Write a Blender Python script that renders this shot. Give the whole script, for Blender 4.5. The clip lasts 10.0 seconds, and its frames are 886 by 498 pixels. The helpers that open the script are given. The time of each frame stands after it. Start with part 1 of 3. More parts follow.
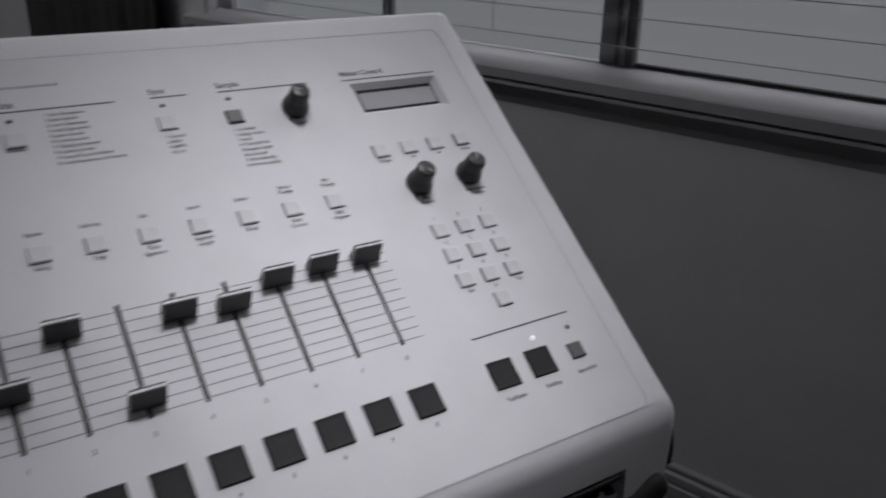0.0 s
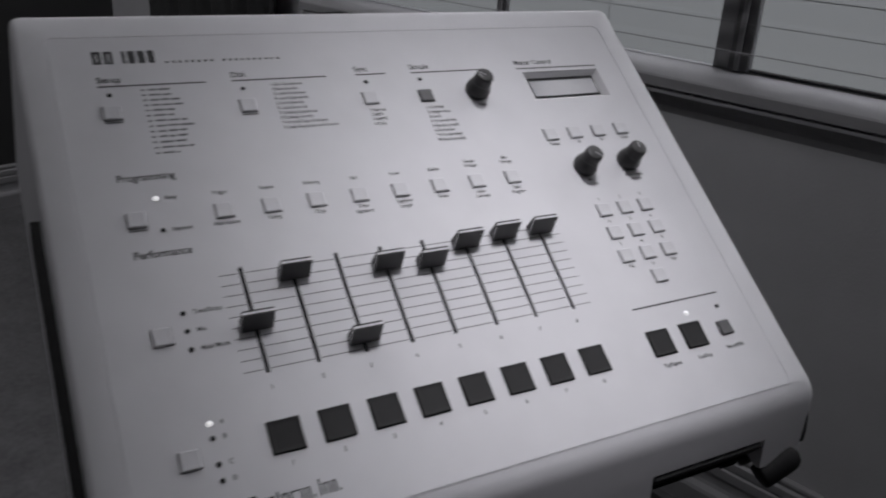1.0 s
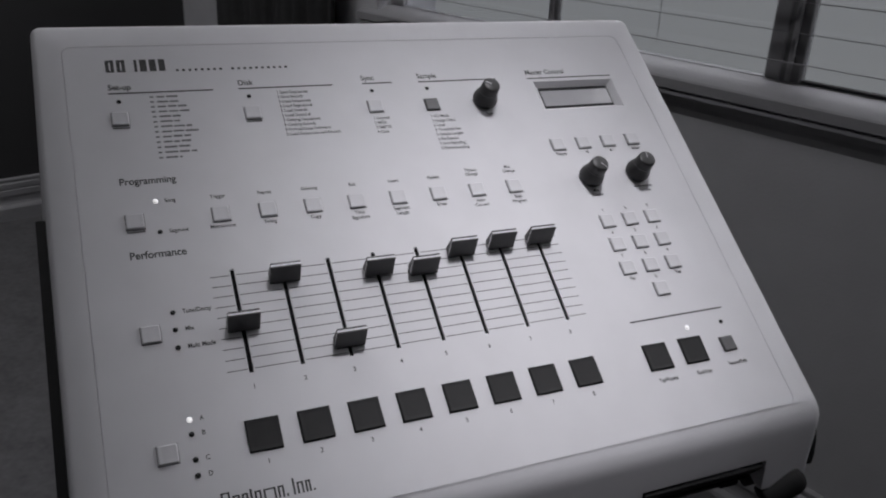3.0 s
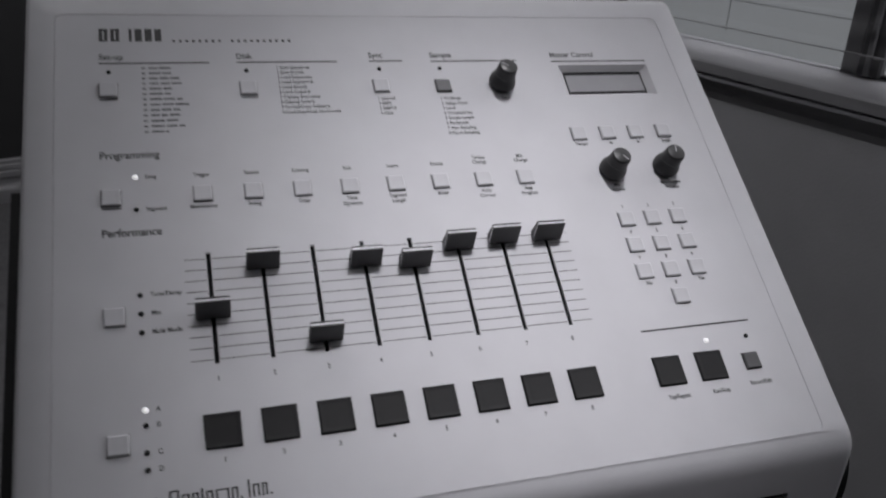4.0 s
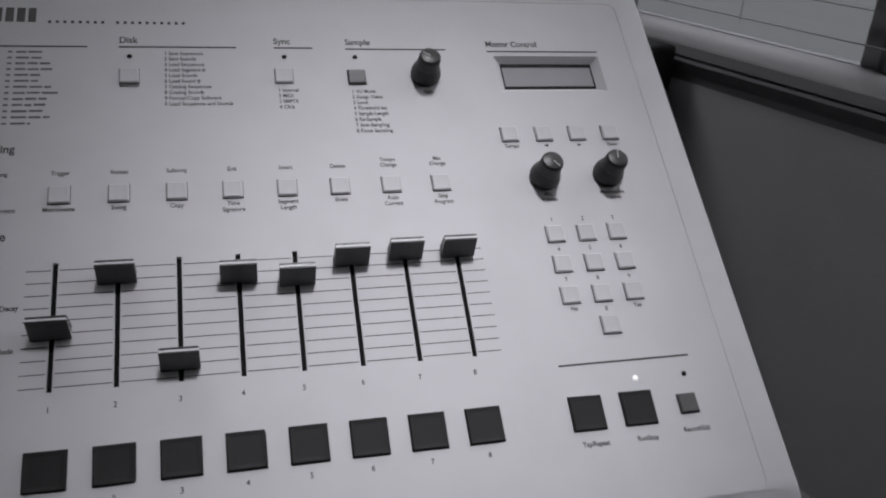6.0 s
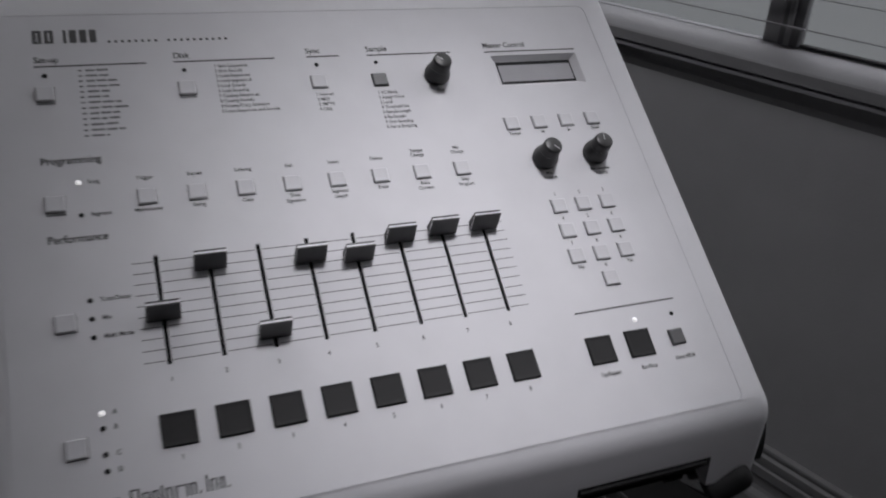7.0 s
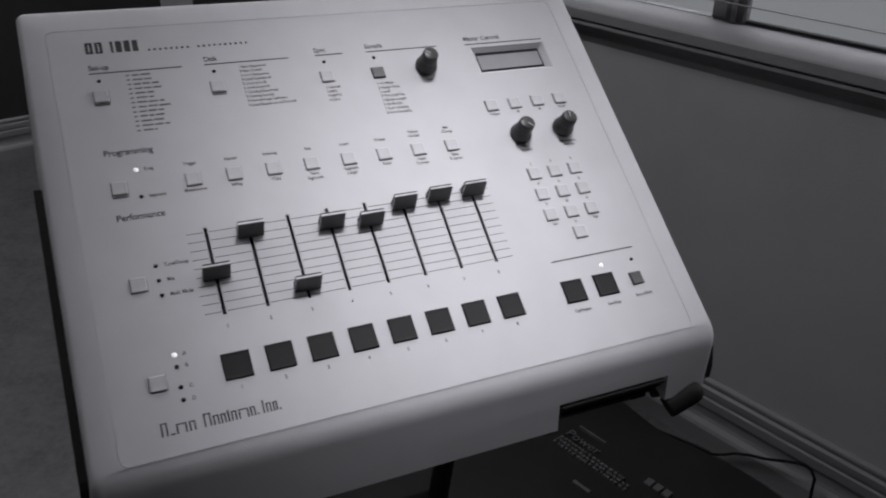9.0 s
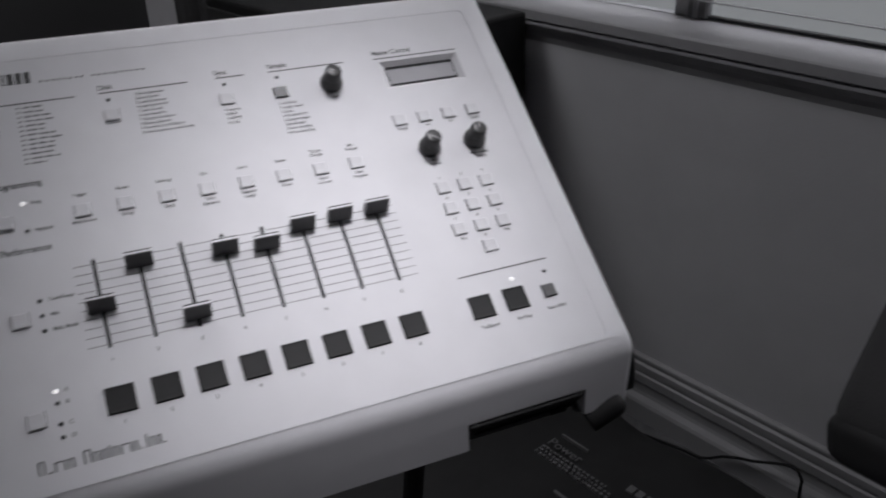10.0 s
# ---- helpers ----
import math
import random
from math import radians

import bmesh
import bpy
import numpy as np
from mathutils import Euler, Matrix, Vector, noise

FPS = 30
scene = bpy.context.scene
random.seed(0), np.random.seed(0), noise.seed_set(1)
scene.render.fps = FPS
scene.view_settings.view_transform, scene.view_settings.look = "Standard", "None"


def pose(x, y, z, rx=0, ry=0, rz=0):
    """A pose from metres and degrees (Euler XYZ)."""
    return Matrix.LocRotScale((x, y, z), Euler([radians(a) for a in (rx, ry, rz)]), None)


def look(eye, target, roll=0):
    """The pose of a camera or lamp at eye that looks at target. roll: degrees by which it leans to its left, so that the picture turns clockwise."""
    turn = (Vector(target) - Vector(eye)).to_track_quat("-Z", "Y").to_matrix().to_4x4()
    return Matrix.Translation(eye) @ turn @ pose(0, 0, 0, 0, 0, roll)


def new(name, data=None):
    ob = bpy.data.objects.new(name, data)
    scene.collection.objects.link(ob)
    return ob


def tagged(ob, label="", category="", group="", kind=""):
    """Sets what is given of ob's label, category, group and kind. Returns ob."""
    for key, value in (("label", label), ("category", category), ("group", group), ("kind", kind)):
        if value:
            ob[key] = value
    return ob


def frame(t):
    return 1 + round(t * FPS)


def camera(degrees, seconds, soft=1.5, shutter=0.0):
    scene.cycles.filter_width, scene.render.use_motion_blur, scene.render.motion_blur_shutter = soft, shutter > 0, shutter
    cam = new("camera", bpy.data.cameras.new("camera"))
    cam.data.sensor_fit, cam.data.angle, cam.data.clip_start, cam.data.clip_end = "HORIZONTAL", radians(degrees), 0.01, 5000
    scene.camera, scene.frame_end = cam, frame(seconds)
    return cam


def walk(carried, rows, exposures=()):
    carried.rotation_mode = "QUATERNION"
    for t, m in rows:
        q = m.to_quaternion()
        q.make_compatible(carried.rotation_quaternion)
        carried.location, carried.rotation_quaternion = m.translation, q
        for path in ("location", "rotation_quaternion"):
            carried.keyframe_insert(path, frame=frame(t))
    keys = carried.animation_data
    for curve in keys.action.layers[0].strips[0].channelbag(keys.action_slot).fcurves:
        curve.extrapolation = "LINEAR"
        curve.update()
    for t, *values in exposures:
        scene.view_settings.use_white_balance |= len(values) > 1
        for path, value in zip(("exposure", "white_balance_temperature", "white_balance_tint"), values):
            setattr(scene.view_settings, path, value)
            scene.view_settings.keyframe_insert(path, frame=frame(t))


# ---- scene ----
# camera: carried in front of a drum machine on a stand beside a window
cam = camera(55.93, 10.0, soft=2.0, shutter=0.7)
PATH = [
    (0, (-0.0131, -0.3254, 0.8700), (0.2916, 0.1372, 0.6393), 1.18),
    (0.5, (-0.0546, -0.3378, 0.8731), (0.2263, 0.1375, 0.6382), 2.24),
    (1, (-0.0954, -0.3359, 0.8727), (0.1722, 0.1471, 0.6379), 3.38),
    (1.5, (-0.1168, -0.3384, 0.8757), (0.1511, 0.1444, 0.6407), 4.31),
    (2, (-0.1082, -0.3555, 0.8760), (0.1567, 0.1298, 0.6429), 3.99),
    (2.5, (-0.082, -0.3585, 0.8768), (0.1662, 0.1359, 0.6445), 3.29),
    (3.8, (-0.0193, -0.3470, 0.8701), (0.1605, 0.1746, 0.6342), 2.76),
    (4, (-0.0069, -0.3418, 0.8673), (0.1649, 0.1794, 0.6246), 3.21),
    (4.5, (0.0206, -0.3277, 0.8622), (0.1793, 0.1935, 0.6107), 3.93),
    (5, (0.0505, -0.3142, 0.8624), (0.1993, 0.2115, 0.6144), 4.38),
    (5.5, (0.0754, -0.3059, 0.8552), (0.213, 0.2243, 0.6103), 4.25),
    (5.7, (0.0817, -0.3040, 0.8567), (0.2169, 0.2255, 0.6089), 3.81),
    (6.8, (0.0108, -0.3364, 0.8832), (0.2082, 0.1643, 0.6180), 3.54),
    (7, (-0.0111, -0.3505, 0.8911), (0.1978, 0.1447, 0.6244), 3.44),
    (7.5, (-0.0506, -0.3774, 0.9056), (0.1753, 0.1105, 0.6394), 2.94),
    (8, (-0.0762, -0.3933, 0.9124), (0.1573, 0.0891, 0.6426), 3.02),
    (8.5, (-0.077, -0.4147, 0.9209), (0.154, 0.0683, 0.6499), 2.39),
    (9, (-0.0594, -0.4253, 0.9222), (0.1648, 0.0564, 0.6434), 1.85),
    (9.5, (-0.0262, -0.4335, 0.9273), (0.184, 0.0536, 0.6470), 0.8),
    (10, (0.0186, -0.4445, 0.9243), (0.2283, 0.0458, 0.6492), -1.43),
]
walk(cam, [(t, look(eye, aim, roll)) for t, eye, aim, roll in PATH],
     exposures=((0.0, -0.46), (1.0, -0.34), (2.5, -0.30), (4.5, -0.46), (5.5, -0.50), (7.0, -0.38), (9.0, -0.12), (10.0, -0.05)))

# ---- light ----
world = bpy.data.worlds.new("world")
scene.world = world
world.use_nodes = True
sky = world.node_tree.nodes.new("ShaderNodeTexSky")
sky.sky_type, sky.sun_disc, sky.sun_elevation, sky.sun_rotation = "NISHITA", False, radians(40), radians(70)
world.node_tree.links.new(sky.outputs[0], world.node_tree.nodes["Background"].inputs[0])
world.node_tree.nodes["Background"].inputs[1].default_value = 0.06

LIFT = 0.66                                  # height of the lower end of the first slider slot
SLOPE = 37.44                                # slope of the control panel
ALONG, OUT = Vector((0.2958, -0.9552, 0)), Vector((0.9552, 0.2958, 0))
WALL = Matrix(((ALONG.x, OUT.x, 0, 0), (ALONG.y, OUT.y, 0, 0), (0, 0, 1, LIFT), (0, 0, 0, 1)))
FACE = 0.895                                 # inner face of the window wall
PANEL = pose(0, 0, LIFT, SLOPE, 0, 0)


def area(name, m, sx, sy, watts, colour=(1, 1, 1)):
    d = bpy.data.lights.new(name, "AREA")
    d.shape, d.size, d.size_y, d.energy, d.color = "RECTANGLE", sx, sy, watts, colour
    ob = new(name, d)
    ob.matrix_world = m
    return ob


mid = WALL @ Vector((-0.10, FACE + 0.10, 0.65))
area("window_daylight", look(mid, mid - OUT - Vector((0, 0, 0.25))), 1.7, 0.86, 10.5, (0.98, 0.975, 1.03))
# Added lamp at a guessed place out of view; brightens the window wall.
lamp_at = Vector((-0.50, 1.10, 2.36))
area("added_room_light", look(lamp_at, lamp_at - Vector((0, 0, 1))), 0.90, 0.90, 6, (1.0, 0.985, 1.04))
# Added spot, out of view: pools light mid-panel so its edges stay darker.
spot_at = Vector((0.30, -0.16, 2.38))
spot_data = bpy.data.lights.new("added_pool_light", "SPOT")
spot_data.energy, spot_data.spot_size, spot_data.spot_blend, spot_data.shadow_soft_size, spot_data.color = 124, radians(14.0), 1.0, 0.10, (1.0, 0.985, 1.04)
beam = new("added_pool_light", spot_data)
beam.matrix_world = look(spot_at, (0.165, 0.018, LIFT + 0.015))


# ---- materials ----
def material(name, colour, rough=0.5, metal=0.0, vary=0.12, scale=60.0, bump=0.0, bump_scale=400.0, coat=0.0, emit=0.0, gloss=0.5):
    m = bpy.data.materials.new(name)
    m.use_nodes = True
    n, l = m.node_tree.nodes, m.node_tree.links
    b = n["Principled BSDF"]
    b.inputs["Roughness"].default_value, b.inputs["Metallic"].default_value = rough, metal
    b.inputs["Coat Weight"].default_value, b.inputs["Specular IOR Level"].default_value = coat, gloss
    pos = n.new("ShaderNodeTexCoord")
    big, fine = n.new("ShaderNodeTexNoise"), n.new("ShaderNodeTexNoise")
    big.inputs["Scale"].default_value, big.inputs["Detail"].default_value = scale * 0.15, 4
    fine.inputs["Scale"].default_value, fine.inputs["Detail"].default_value = scale, 6
    for t in (big, fine):
        l.new(pos.outputs["Object"], t.inputs["Vector"])
    mix = n.new("ShaderNodeMath")
    mix.operation = "ADD"
    l.new(big.outputs[0], mix.inputs[0]), l.new(fine.outputs[0], mix.inputs[1])
    ramp = n.new("ShaderNodeMapRange")
    ramp.inputs["From Min"].default_value, ramp.inputs["From Max"].default_value = 0.6, 1.4
    ramp.inputs["To Min"].default_value, ramp.inputs["To Max"].default_value = 1 - vary, 1 + vary
    l.new(mix.outputs[0], ramp.inputs[0])
    tint = n.new("ShaderNodeVectorMath")
    tint.operation = "SCALE"
    tint.inputs[0].default_value = colour
    l.new(ramp.outputs[0], tint.inputs["Scale"])
    l.new(tint.outputs[0], b.inputs["Base Color"])
    rr = n.new("ShaderNodeMapRange")
    rr.inputs["To Min"].default_value, rr.inputs["To Max"].default_value = max(0.02, rough - 0.08), min(1, rough + 0.08)
    l.new(fine.outputs[0], rr.inputs[0])
    l.new(rr.outputs[0], b.inputs["Roughness"])
    if bump:
        tex, bp = n.new("ShaderNodeTexNoise"), n.new("ShaderNodeBump")
        tex.inputs["Scale"].default_value, tex.inputs["Detail"].default_value = bump_scale, 3
        bp.inputs["Strength"].default_value, bp.inputs["Distance"].default_value = bump, 0.4 / bump_scale
        l.new(pos.outputs["Object"], tex.inputs["Vector"])
        l.new(tex.outputs[0], bp.inputs["Height"])
        l.new(bp.outputs[0], b.inputs["Normal"])
    if emit:
        b.inputs["Emission Color"].default_value, b.inputs["Emission Strength"].default_value = (1, 1, 1, 1), emit
    return m


def grey(v, blue=0.03):
    return (v, v * 0.992, v * (1 + blue))


CASE = material("painted_case", grey(0.62), 0.58, vary=0.05, scale=38, bump=0.25, bump_scale=1600, gloss=0.3)
KEYCAP = material("light_keycap", grey(0.58), 0.60, vary=0.04, scale=150, gloss=0.3)
PAD = material("pad_rubber", grey(0.014), 0.66, vary=0.25, scale=220, bump=0.1, bump_scale=900, gloss=0.35)
DARKKEY = material("dark_keycap", grey(0.10), 0.45, vary=0.1, scale=200)
BLACK = material("black_plastic", grey(0.018), 0.62, vary=0.25, scale=180, gloss=0.2)
KNOB = material("black_knob", grey(0.020), 0.40, vary=0.25, scale=250, bump=0.1, bump_scale=1200)
CAP = material("slider_cap", grey(0.045), 0.40, vary=0.2, scale=220)
WELL = material("gap_shade", grey(0.012), 0.8, vary=0.1, scale=100, gloss=0.1)
INK = material("print_ink", grey(0.035), 0.55, vary=0.15, scale=900)
FAINT = material("thin_print_ink", grey(0.07), 0.6, vary=0.2, scale=700)
MENU = material("fine_menu_ink", grey(0.14), 0.6, vary=0.2, scale=700)
WHITE = material("white_mark", grey(0.8), 0.4, vary=0.03, scale=200)
LED_OFF = material("led_dark", grey(0.02), 0.25, vary=0.1, scale=200)
LED_ON = material("led_lit", grey(0.8), 0.3, vary=0.02, scale=200, emit=0.8)
LCD = material("display_glass", grey(0.38), 0.16, vary=0.05, scale=120, coat=0.6)
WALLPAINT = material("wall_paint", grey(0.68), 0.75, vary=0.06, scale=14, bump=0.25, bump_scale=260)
# Wall paint taken near-black: the room's dimness is put into the colour.
WALLSHADE = material("shaded_wall_paint", grey(0.05), 0.75, vary=0.06, scale=14, bump=0.25, bump_scale=260)
TRIM = material("trim_paint", grey(0.38), 0.45, vary=0.06, scale=18, bump=0.1, bump_scale=120)
SASH = material("window_sash", grey(0.16), 0.5, vary=0.15, scale=30)
STILE = material("window_stile", grey(0.32), 0.5, vary=0.12, scale=30)
GASKET = material("window_gasket", grey(0.05), 0.6, vary=0.12, scale=60)
SLAT = material("blind_slat", grey(0.22), 0.5, vary=0.06, scale=30)
CARPET = material("carpet", grey(0.155), 0.95, vary=0.3, scale=90, bump=1.0, bump_scale=500)
CEIL = material("ceiling_paint", grey(0.6), 0.9, vary=0.04, scale=10)
BAG = material("black_cloth", grey(0.024), 0.85, vary=0.3, scale=60, bump=0.6, bump_scale=700)
DARKFILL = material("dark_fill_cloth", grey(0.05), 0.9, vary=0.2, scale=40, bump=0.5, bump_scale=600)
GREYPRINT = material("grey_print", grey(0.17), 0.7, vary=0.3, scale=300)
POINTER = material("pointer_line", grey(0.35), 0.5, vary=0.1, scale=300)
LENS = material("added_lamp_diffuser", grey(0.8), 0.4, vary=0.02, scale=30, emit=3.0)
BACK = material("hazy_daylight", grey(0.6), 0.9, vary=0.03, scale=2, emit=0.24)


# ---- mesh helpers ----
def finish(ob, m, parent=None, smooth=False):
    ob.data.materials.append(m)
    if smooth:
        for p in ob.data.polygons:
            p.use_smooth = True
    if parent is not None:
        ob.parent = parent
    return ob


def part(name, bm, m, parent=None, label="", smooth=False):
    me = bpy.data.meshes.new(name)
    bmesh.ops.recalc_face_normals(bm, faces=bm.faces)
    bm.to_mesh(me)
    bm.free()
    ob = finish(new(name, me), m, parent, smooth)
    if label:
        tagged(ob, label)
    return ob


def box(x0, x1, y0, y1, z0, z1, bevel=0.0, segments=2, m=None, bm=None):
    out = bm or bmesh.new()
    vs = [out.verts.new((x, y, z)) for x in (x0, x1) for y in (y0, y1) for z in (z0, z1)]
    quads = [(0, 1, 3, 2), (4, 6, 7, 5), (0, 4, 5, 1), (2, 3, 7, 6), (0, 2, 6, 4), (1, 5, 7, 3)]
    fs = [out.faces.new([vs[i] for i in q]) for q in quads]
    if bevel:
        es = list({e for f in fs for e in f.edges})
        bmesh.ops.bevel(out, geom=es, offset=bevel, segments=segments, affect="EDGES", profile=0.5)
    if m is not None:
        bmesh.ops.transform(out, matrix=m, verts=out.verts)
    return out


def lathe(profile, n=28, m=None, bm=None):
    """A turned shape from (radius, height) pairs."""
    out = bm or bmesh.new()
    rings = [[out.verts.new((r * math.cos(2 * math.pi * k / n), r * math.sin(2 * math.pi * k / n), z)) for k in range(n)] for r, z in profile]
    for a, b in zip(rings, rings[1:]):
        for k in range(n):
            out.faces.new((a[k], a[(k + 1) % n], b[(k + 1) % n], b[k]))
    out.faces.new(rings[0][::-1]), out.faces.new(rings[-1])
    if m is not None:
        bmesh.ops.transform(out, matrix=m, verts=out.verts)
    return out


def rounded_ring(x0, x1, y0, y1, r, height, n=6):
    pts = []
    for cx, cy, a0 in ((x1 - r, y1 - r, 0), (x0 + r, y1 - r, 90), (x0 + r, y0 + r, 180), (x1 - r, y0 + r, 270)):
        for k in range(n + 1):
            a = radians(a0 + 90 * k / n)
            x, y = cx + r * math.cos(a), cy + r * math.sin(a)
            pts.append((x, y, height(y) if callable(height) else height))
    return pts


def loft(rings, cap=True, bm=None):
    out = bm or bmesh.new()
    vs = [[out.verts.new(p) for p in ring] for ring in rings]
    n = len(vs[0])
    for a, b in zip(vs, vs[1:]):
        for k in range(n):
            out.faces.new((a[k], a[(k + 1) % n], b[(k + 1) % n], b[k]))
    if cap:
        out.faces.new(vs[0][::-1]), out.faces.new(vs[-1])
    return out


def tube(points, radius, n=10, bm=None):
    """A round bar or cable along the points."""
    out = bm or bmesh.new()
    pts = [Vector(p) for p in points]
    rings = []
    for i, p in enumerate(pts):
        way = (pts[min(i + 1, len(pts) - 1)] - pts[max(i - 1, 0)]).normalized()
        turn = way.to_track_quat("Z", "Y").to_matrix()
        rings.append([out.verts.new(p + turn @ Vector((radius * math.cos(2 * math.pi * k / n), radius * math.sin(2 * math.pi * k / n), 0))) for k in range(n)])
    for a, b in zip(rings, rings[1:]):
        for k in range(n):
            out.faces.new((a[k], a[(k + 1) % n], b[(k + 1) % n], b[k]))
    out.faces.new(rings[0][::-1]), out.faces.new(rings[-1])
    return out


# ---- the room ----
def wall_piece(name, u0, u1, o0, o1, z0, z1, m, bevel=0.0, kind="structure", label="", category="", parent=None):
    ob = part(name, box(u0, u1, o0, o1, z0, z1, bevel), m, parent)
    if parent is None:
        ob.matrix_world = WALL
        tagged(ob, label, category, kind=kind)
    return ob


U0, U1 = -2.115, 2.40                         # the room along the window wall
W0, W1 = -1.14, 0.92                         # the window's ends
SILL, HEAD = -0.012, 1.15
BOT, TOP = -LIFT, 1.75

bm = box(U0 - 0.12, W0, FACE, FACE + 0.16, BOT, TOP)
box(W1, U1 + 0.12, FACE, FACE + 0.16, BOT, TOP, bm=bm)
box(W0, W1, FACE, FACE + 0.16, BOT, SILL - 0.015, bm=bm)
box(W0, W1, FACE, FACE + 0.16, HEAD, TOP, bm=bm)
wall_east = part("wall_east", bm, WALLPAINT)
wall_east.matrix_world = WALL
tagged(wall_east, "wall out of view, painted near-black to cut bounced light below and beside a window", "wall", kind="structure")
# north wall darkened in its paint; south and west, unseen, to cut bounce
wall_piece("wall_north", U0 - 0.12, U0, -2.6, FACE, BOT, TOP, WALLSHADE, label="far wall with the room's dimness put into near-black paint", category="wall")
wall_piece("wall_south", U1, U1 + 0.12, -2.6, FACE, BOT, TOP, WALLSHADE, label="wall out of view, painted near-black to cut bounced light", category="wall")
wall_piece("wall_west", U0 - 0.12, U1 + 0.12, -2.72, -2.6, BOT, TOP, WALLSHADE, label="wall out of view, painted near-black to cut bounced light", category="wall")
wall_piece("ceiling", U0 - 0.12, U1 + 0.12, -2.72, FACE + 0.16, TOP, TOP + 0.1, CEIL, label="plain painted ceiling", category="ceiling")
wall_piece("floor", U0 - 0.12, U1 + 0.12, -2.72, FACE + 0.16, BOT - 0.1, BOT, CARPET, label="dark grey carpet floor", category="floor")


def moulding(name, u0, u1, profile, m, label, category, place=None):
    """A straight moulding: (out, height) pairs swept along the wall."""
    out = bmesh.new()
    a = [out.verts.new((u0, o, z)) for o, z in profile]
    b = [out.verts.new((u1, o, z)) for o, z in profile]
    k = len(profile)
    for i in range(k):
        out.faces.new((a[i], a[(i + 1) % k], b[(i + 1) % k], b[i]))
    out.faces.new(a[::-1]), out.faces.new(b)
    ob = part(name, out, m)
    ob.matrix_world = place or WALL
    return tagged(ob, label, category, kind="structure")


def base_profile(f):
    """A stepped board with a shoe moulding along the carpet: (out, height) pairs."""
    steps = ((0.0, 0.0), (0.024, 0.0), (0.024, 0.033), (0.021, 0.038), (0.010, 0.041), (0.008, 0.047), (0.008, 0.060), (0.012, 0.067), (0.012, 0.081),
             (0.008, 0.083), (0.008, 0.086), (0.010, 0.088), (0.010, 0.099), (0.005, 0.102), (0.005, 0.106), (0.007, 0.108), (0.006, 0.112), (0.0, 0.115))
    return [(f - o, BOT + z) for o, z in steps]


moulding("baseboard", U0, U1, base_profile(FACE), TRIM, "pale moulded baseboard along the carpet", "baseboard")
moulding("baseboard", -FACE + 0.02, 2.5, base_profile(0.0), TRIM, "pale moulded baseboard along the carpet", "baseboard", WALL @ Matrix(((0, -1, 0, U0), (1, 0, 0, 0), (0, 0, 1, 0), (0, 0, 0, 1))) @ Matrix.Diagonal((-1, 1, 1, 1)))
moulding("window_stool", W0 - 0.05, W1 + 0.05, [(FACE + 0.06, -0.027), (FACE - 0.014, -0.0262), (FACE - 0.0175, -0.0240), (FACE - 0.0165, -0.0105), (FACE - 0.0135, -0.0080), (FACE + 0.037, 0.0070), (FACE + 0.06, 0.0076)],
         TRIM, "pale painted window sill board with a rounded nose", "window sill")
moulding("trim", W0 - 0.04, W1 + 0.04, [(FACE, -0.027), (FACE - 0.010, -0.0275), (FACE - 0.0155, -0.0285), (FACE - 0.0160, -0.0330), (FACE - 0.0125, -0.0375), (FACE - 0.0070, -0.0440), (FACE - 0.0025, -0.0520), (FACE, -0.0620)],
         TRIM, "pale moulded apron under the window sill", "trim")

# the window: frame, mullions, panes
window = new("window_1", None)
window.matrix_world = WALL
tagged(window, "wide window with pale frame behind an open slatted blind", "window", kind="structure")
F0 = FACE + 0.038
wall_piece("bottom_rail", W0, W1, F0, F0 + 0.014, 0.0030, 0.0082, TRIM, 0.001, parent=window)
wall_piece("top_rail", W0, W1, F0, F0 + 0.014, HEAD - 0.04, HEAD, TRIM, 0.002, parent=window)
wall_piece("jamb", W0, W0 + 0.04, F0, F0 + 0.014, 0.007, HEAD - 0.04, TRIM, 0.002, parent=window)
wall_piece("jamb", W1 - 0.04, W1, F0, F0 + 0.014, 0.007, HEAD - 0.04, TRIM, 0.002, parent=window)
# the wide mullion: a pale stile, a dark sash edge with its bead, and a low foot block
wall_piece("stile", -0.276, -0.252, F0 - 0.001, F0 + 0.012, 0.008, HEAD - 0.04, STILE, 0.002, parent=window)
wall_piece("mullion", -0.2515, -0.221, F0 - 0.003, F0 + 0.012, 0.008, HEAD - 0.04, SASH, 0.002, parent=window)
wall_piece("mullion_bead", -0.242, -0.234, F0 - 0.008, F0 - 0.0032, 0.008, HEAD - 0.04, STILE, 0.002, parent=window)
wall_piece("foot_block", -0.2505, -0.222, F0 - 0.006, F0 - 0.0034, 0.0085, 0.032, SASH, 0.001, parent=window)
wall_piece("mullion", -0.690, -0.668, F0 - 0.002, F0 + 0.012, 0.008, HEAD - 0.04, SASH, 0.003, parent=window)
wall_piece("mullion_bead", -0.683, -0.675, F0 - 0.006, F0 - 0.0022, 0.008, HEAD - 0.04, STILE, 0.002, parent=window)
wall_piece("gasket", -0.221, W1 - 0.04, F0 - 0.001, F0 + 0.012, 0.0084, 0.0126, GASKET, 0.001, parent=window)
pane_m = bpy.data.materials.new("window_glass")
pane_m.use_nodes = True
pb = pane_m.node_tree.nodes["Principled BSDF"]
pb.inputs["Transmission Weight"].default_value, pb.inputs["Roughness"].default_value, pb.inputs["IOR"].default_value = 1.0, 0.0, 1.45
for a, b in ((W0 + 0.04, -0.690), (-0.668, -0.276), (-0.221, W1 - 0.04)):
    g = wall_piece("pane", a, b, F0 + 0.006, F0 + 0.010, 0.0072, HEAD - 0.041, pane_m, parent=window)
    g.visible_shadow = False

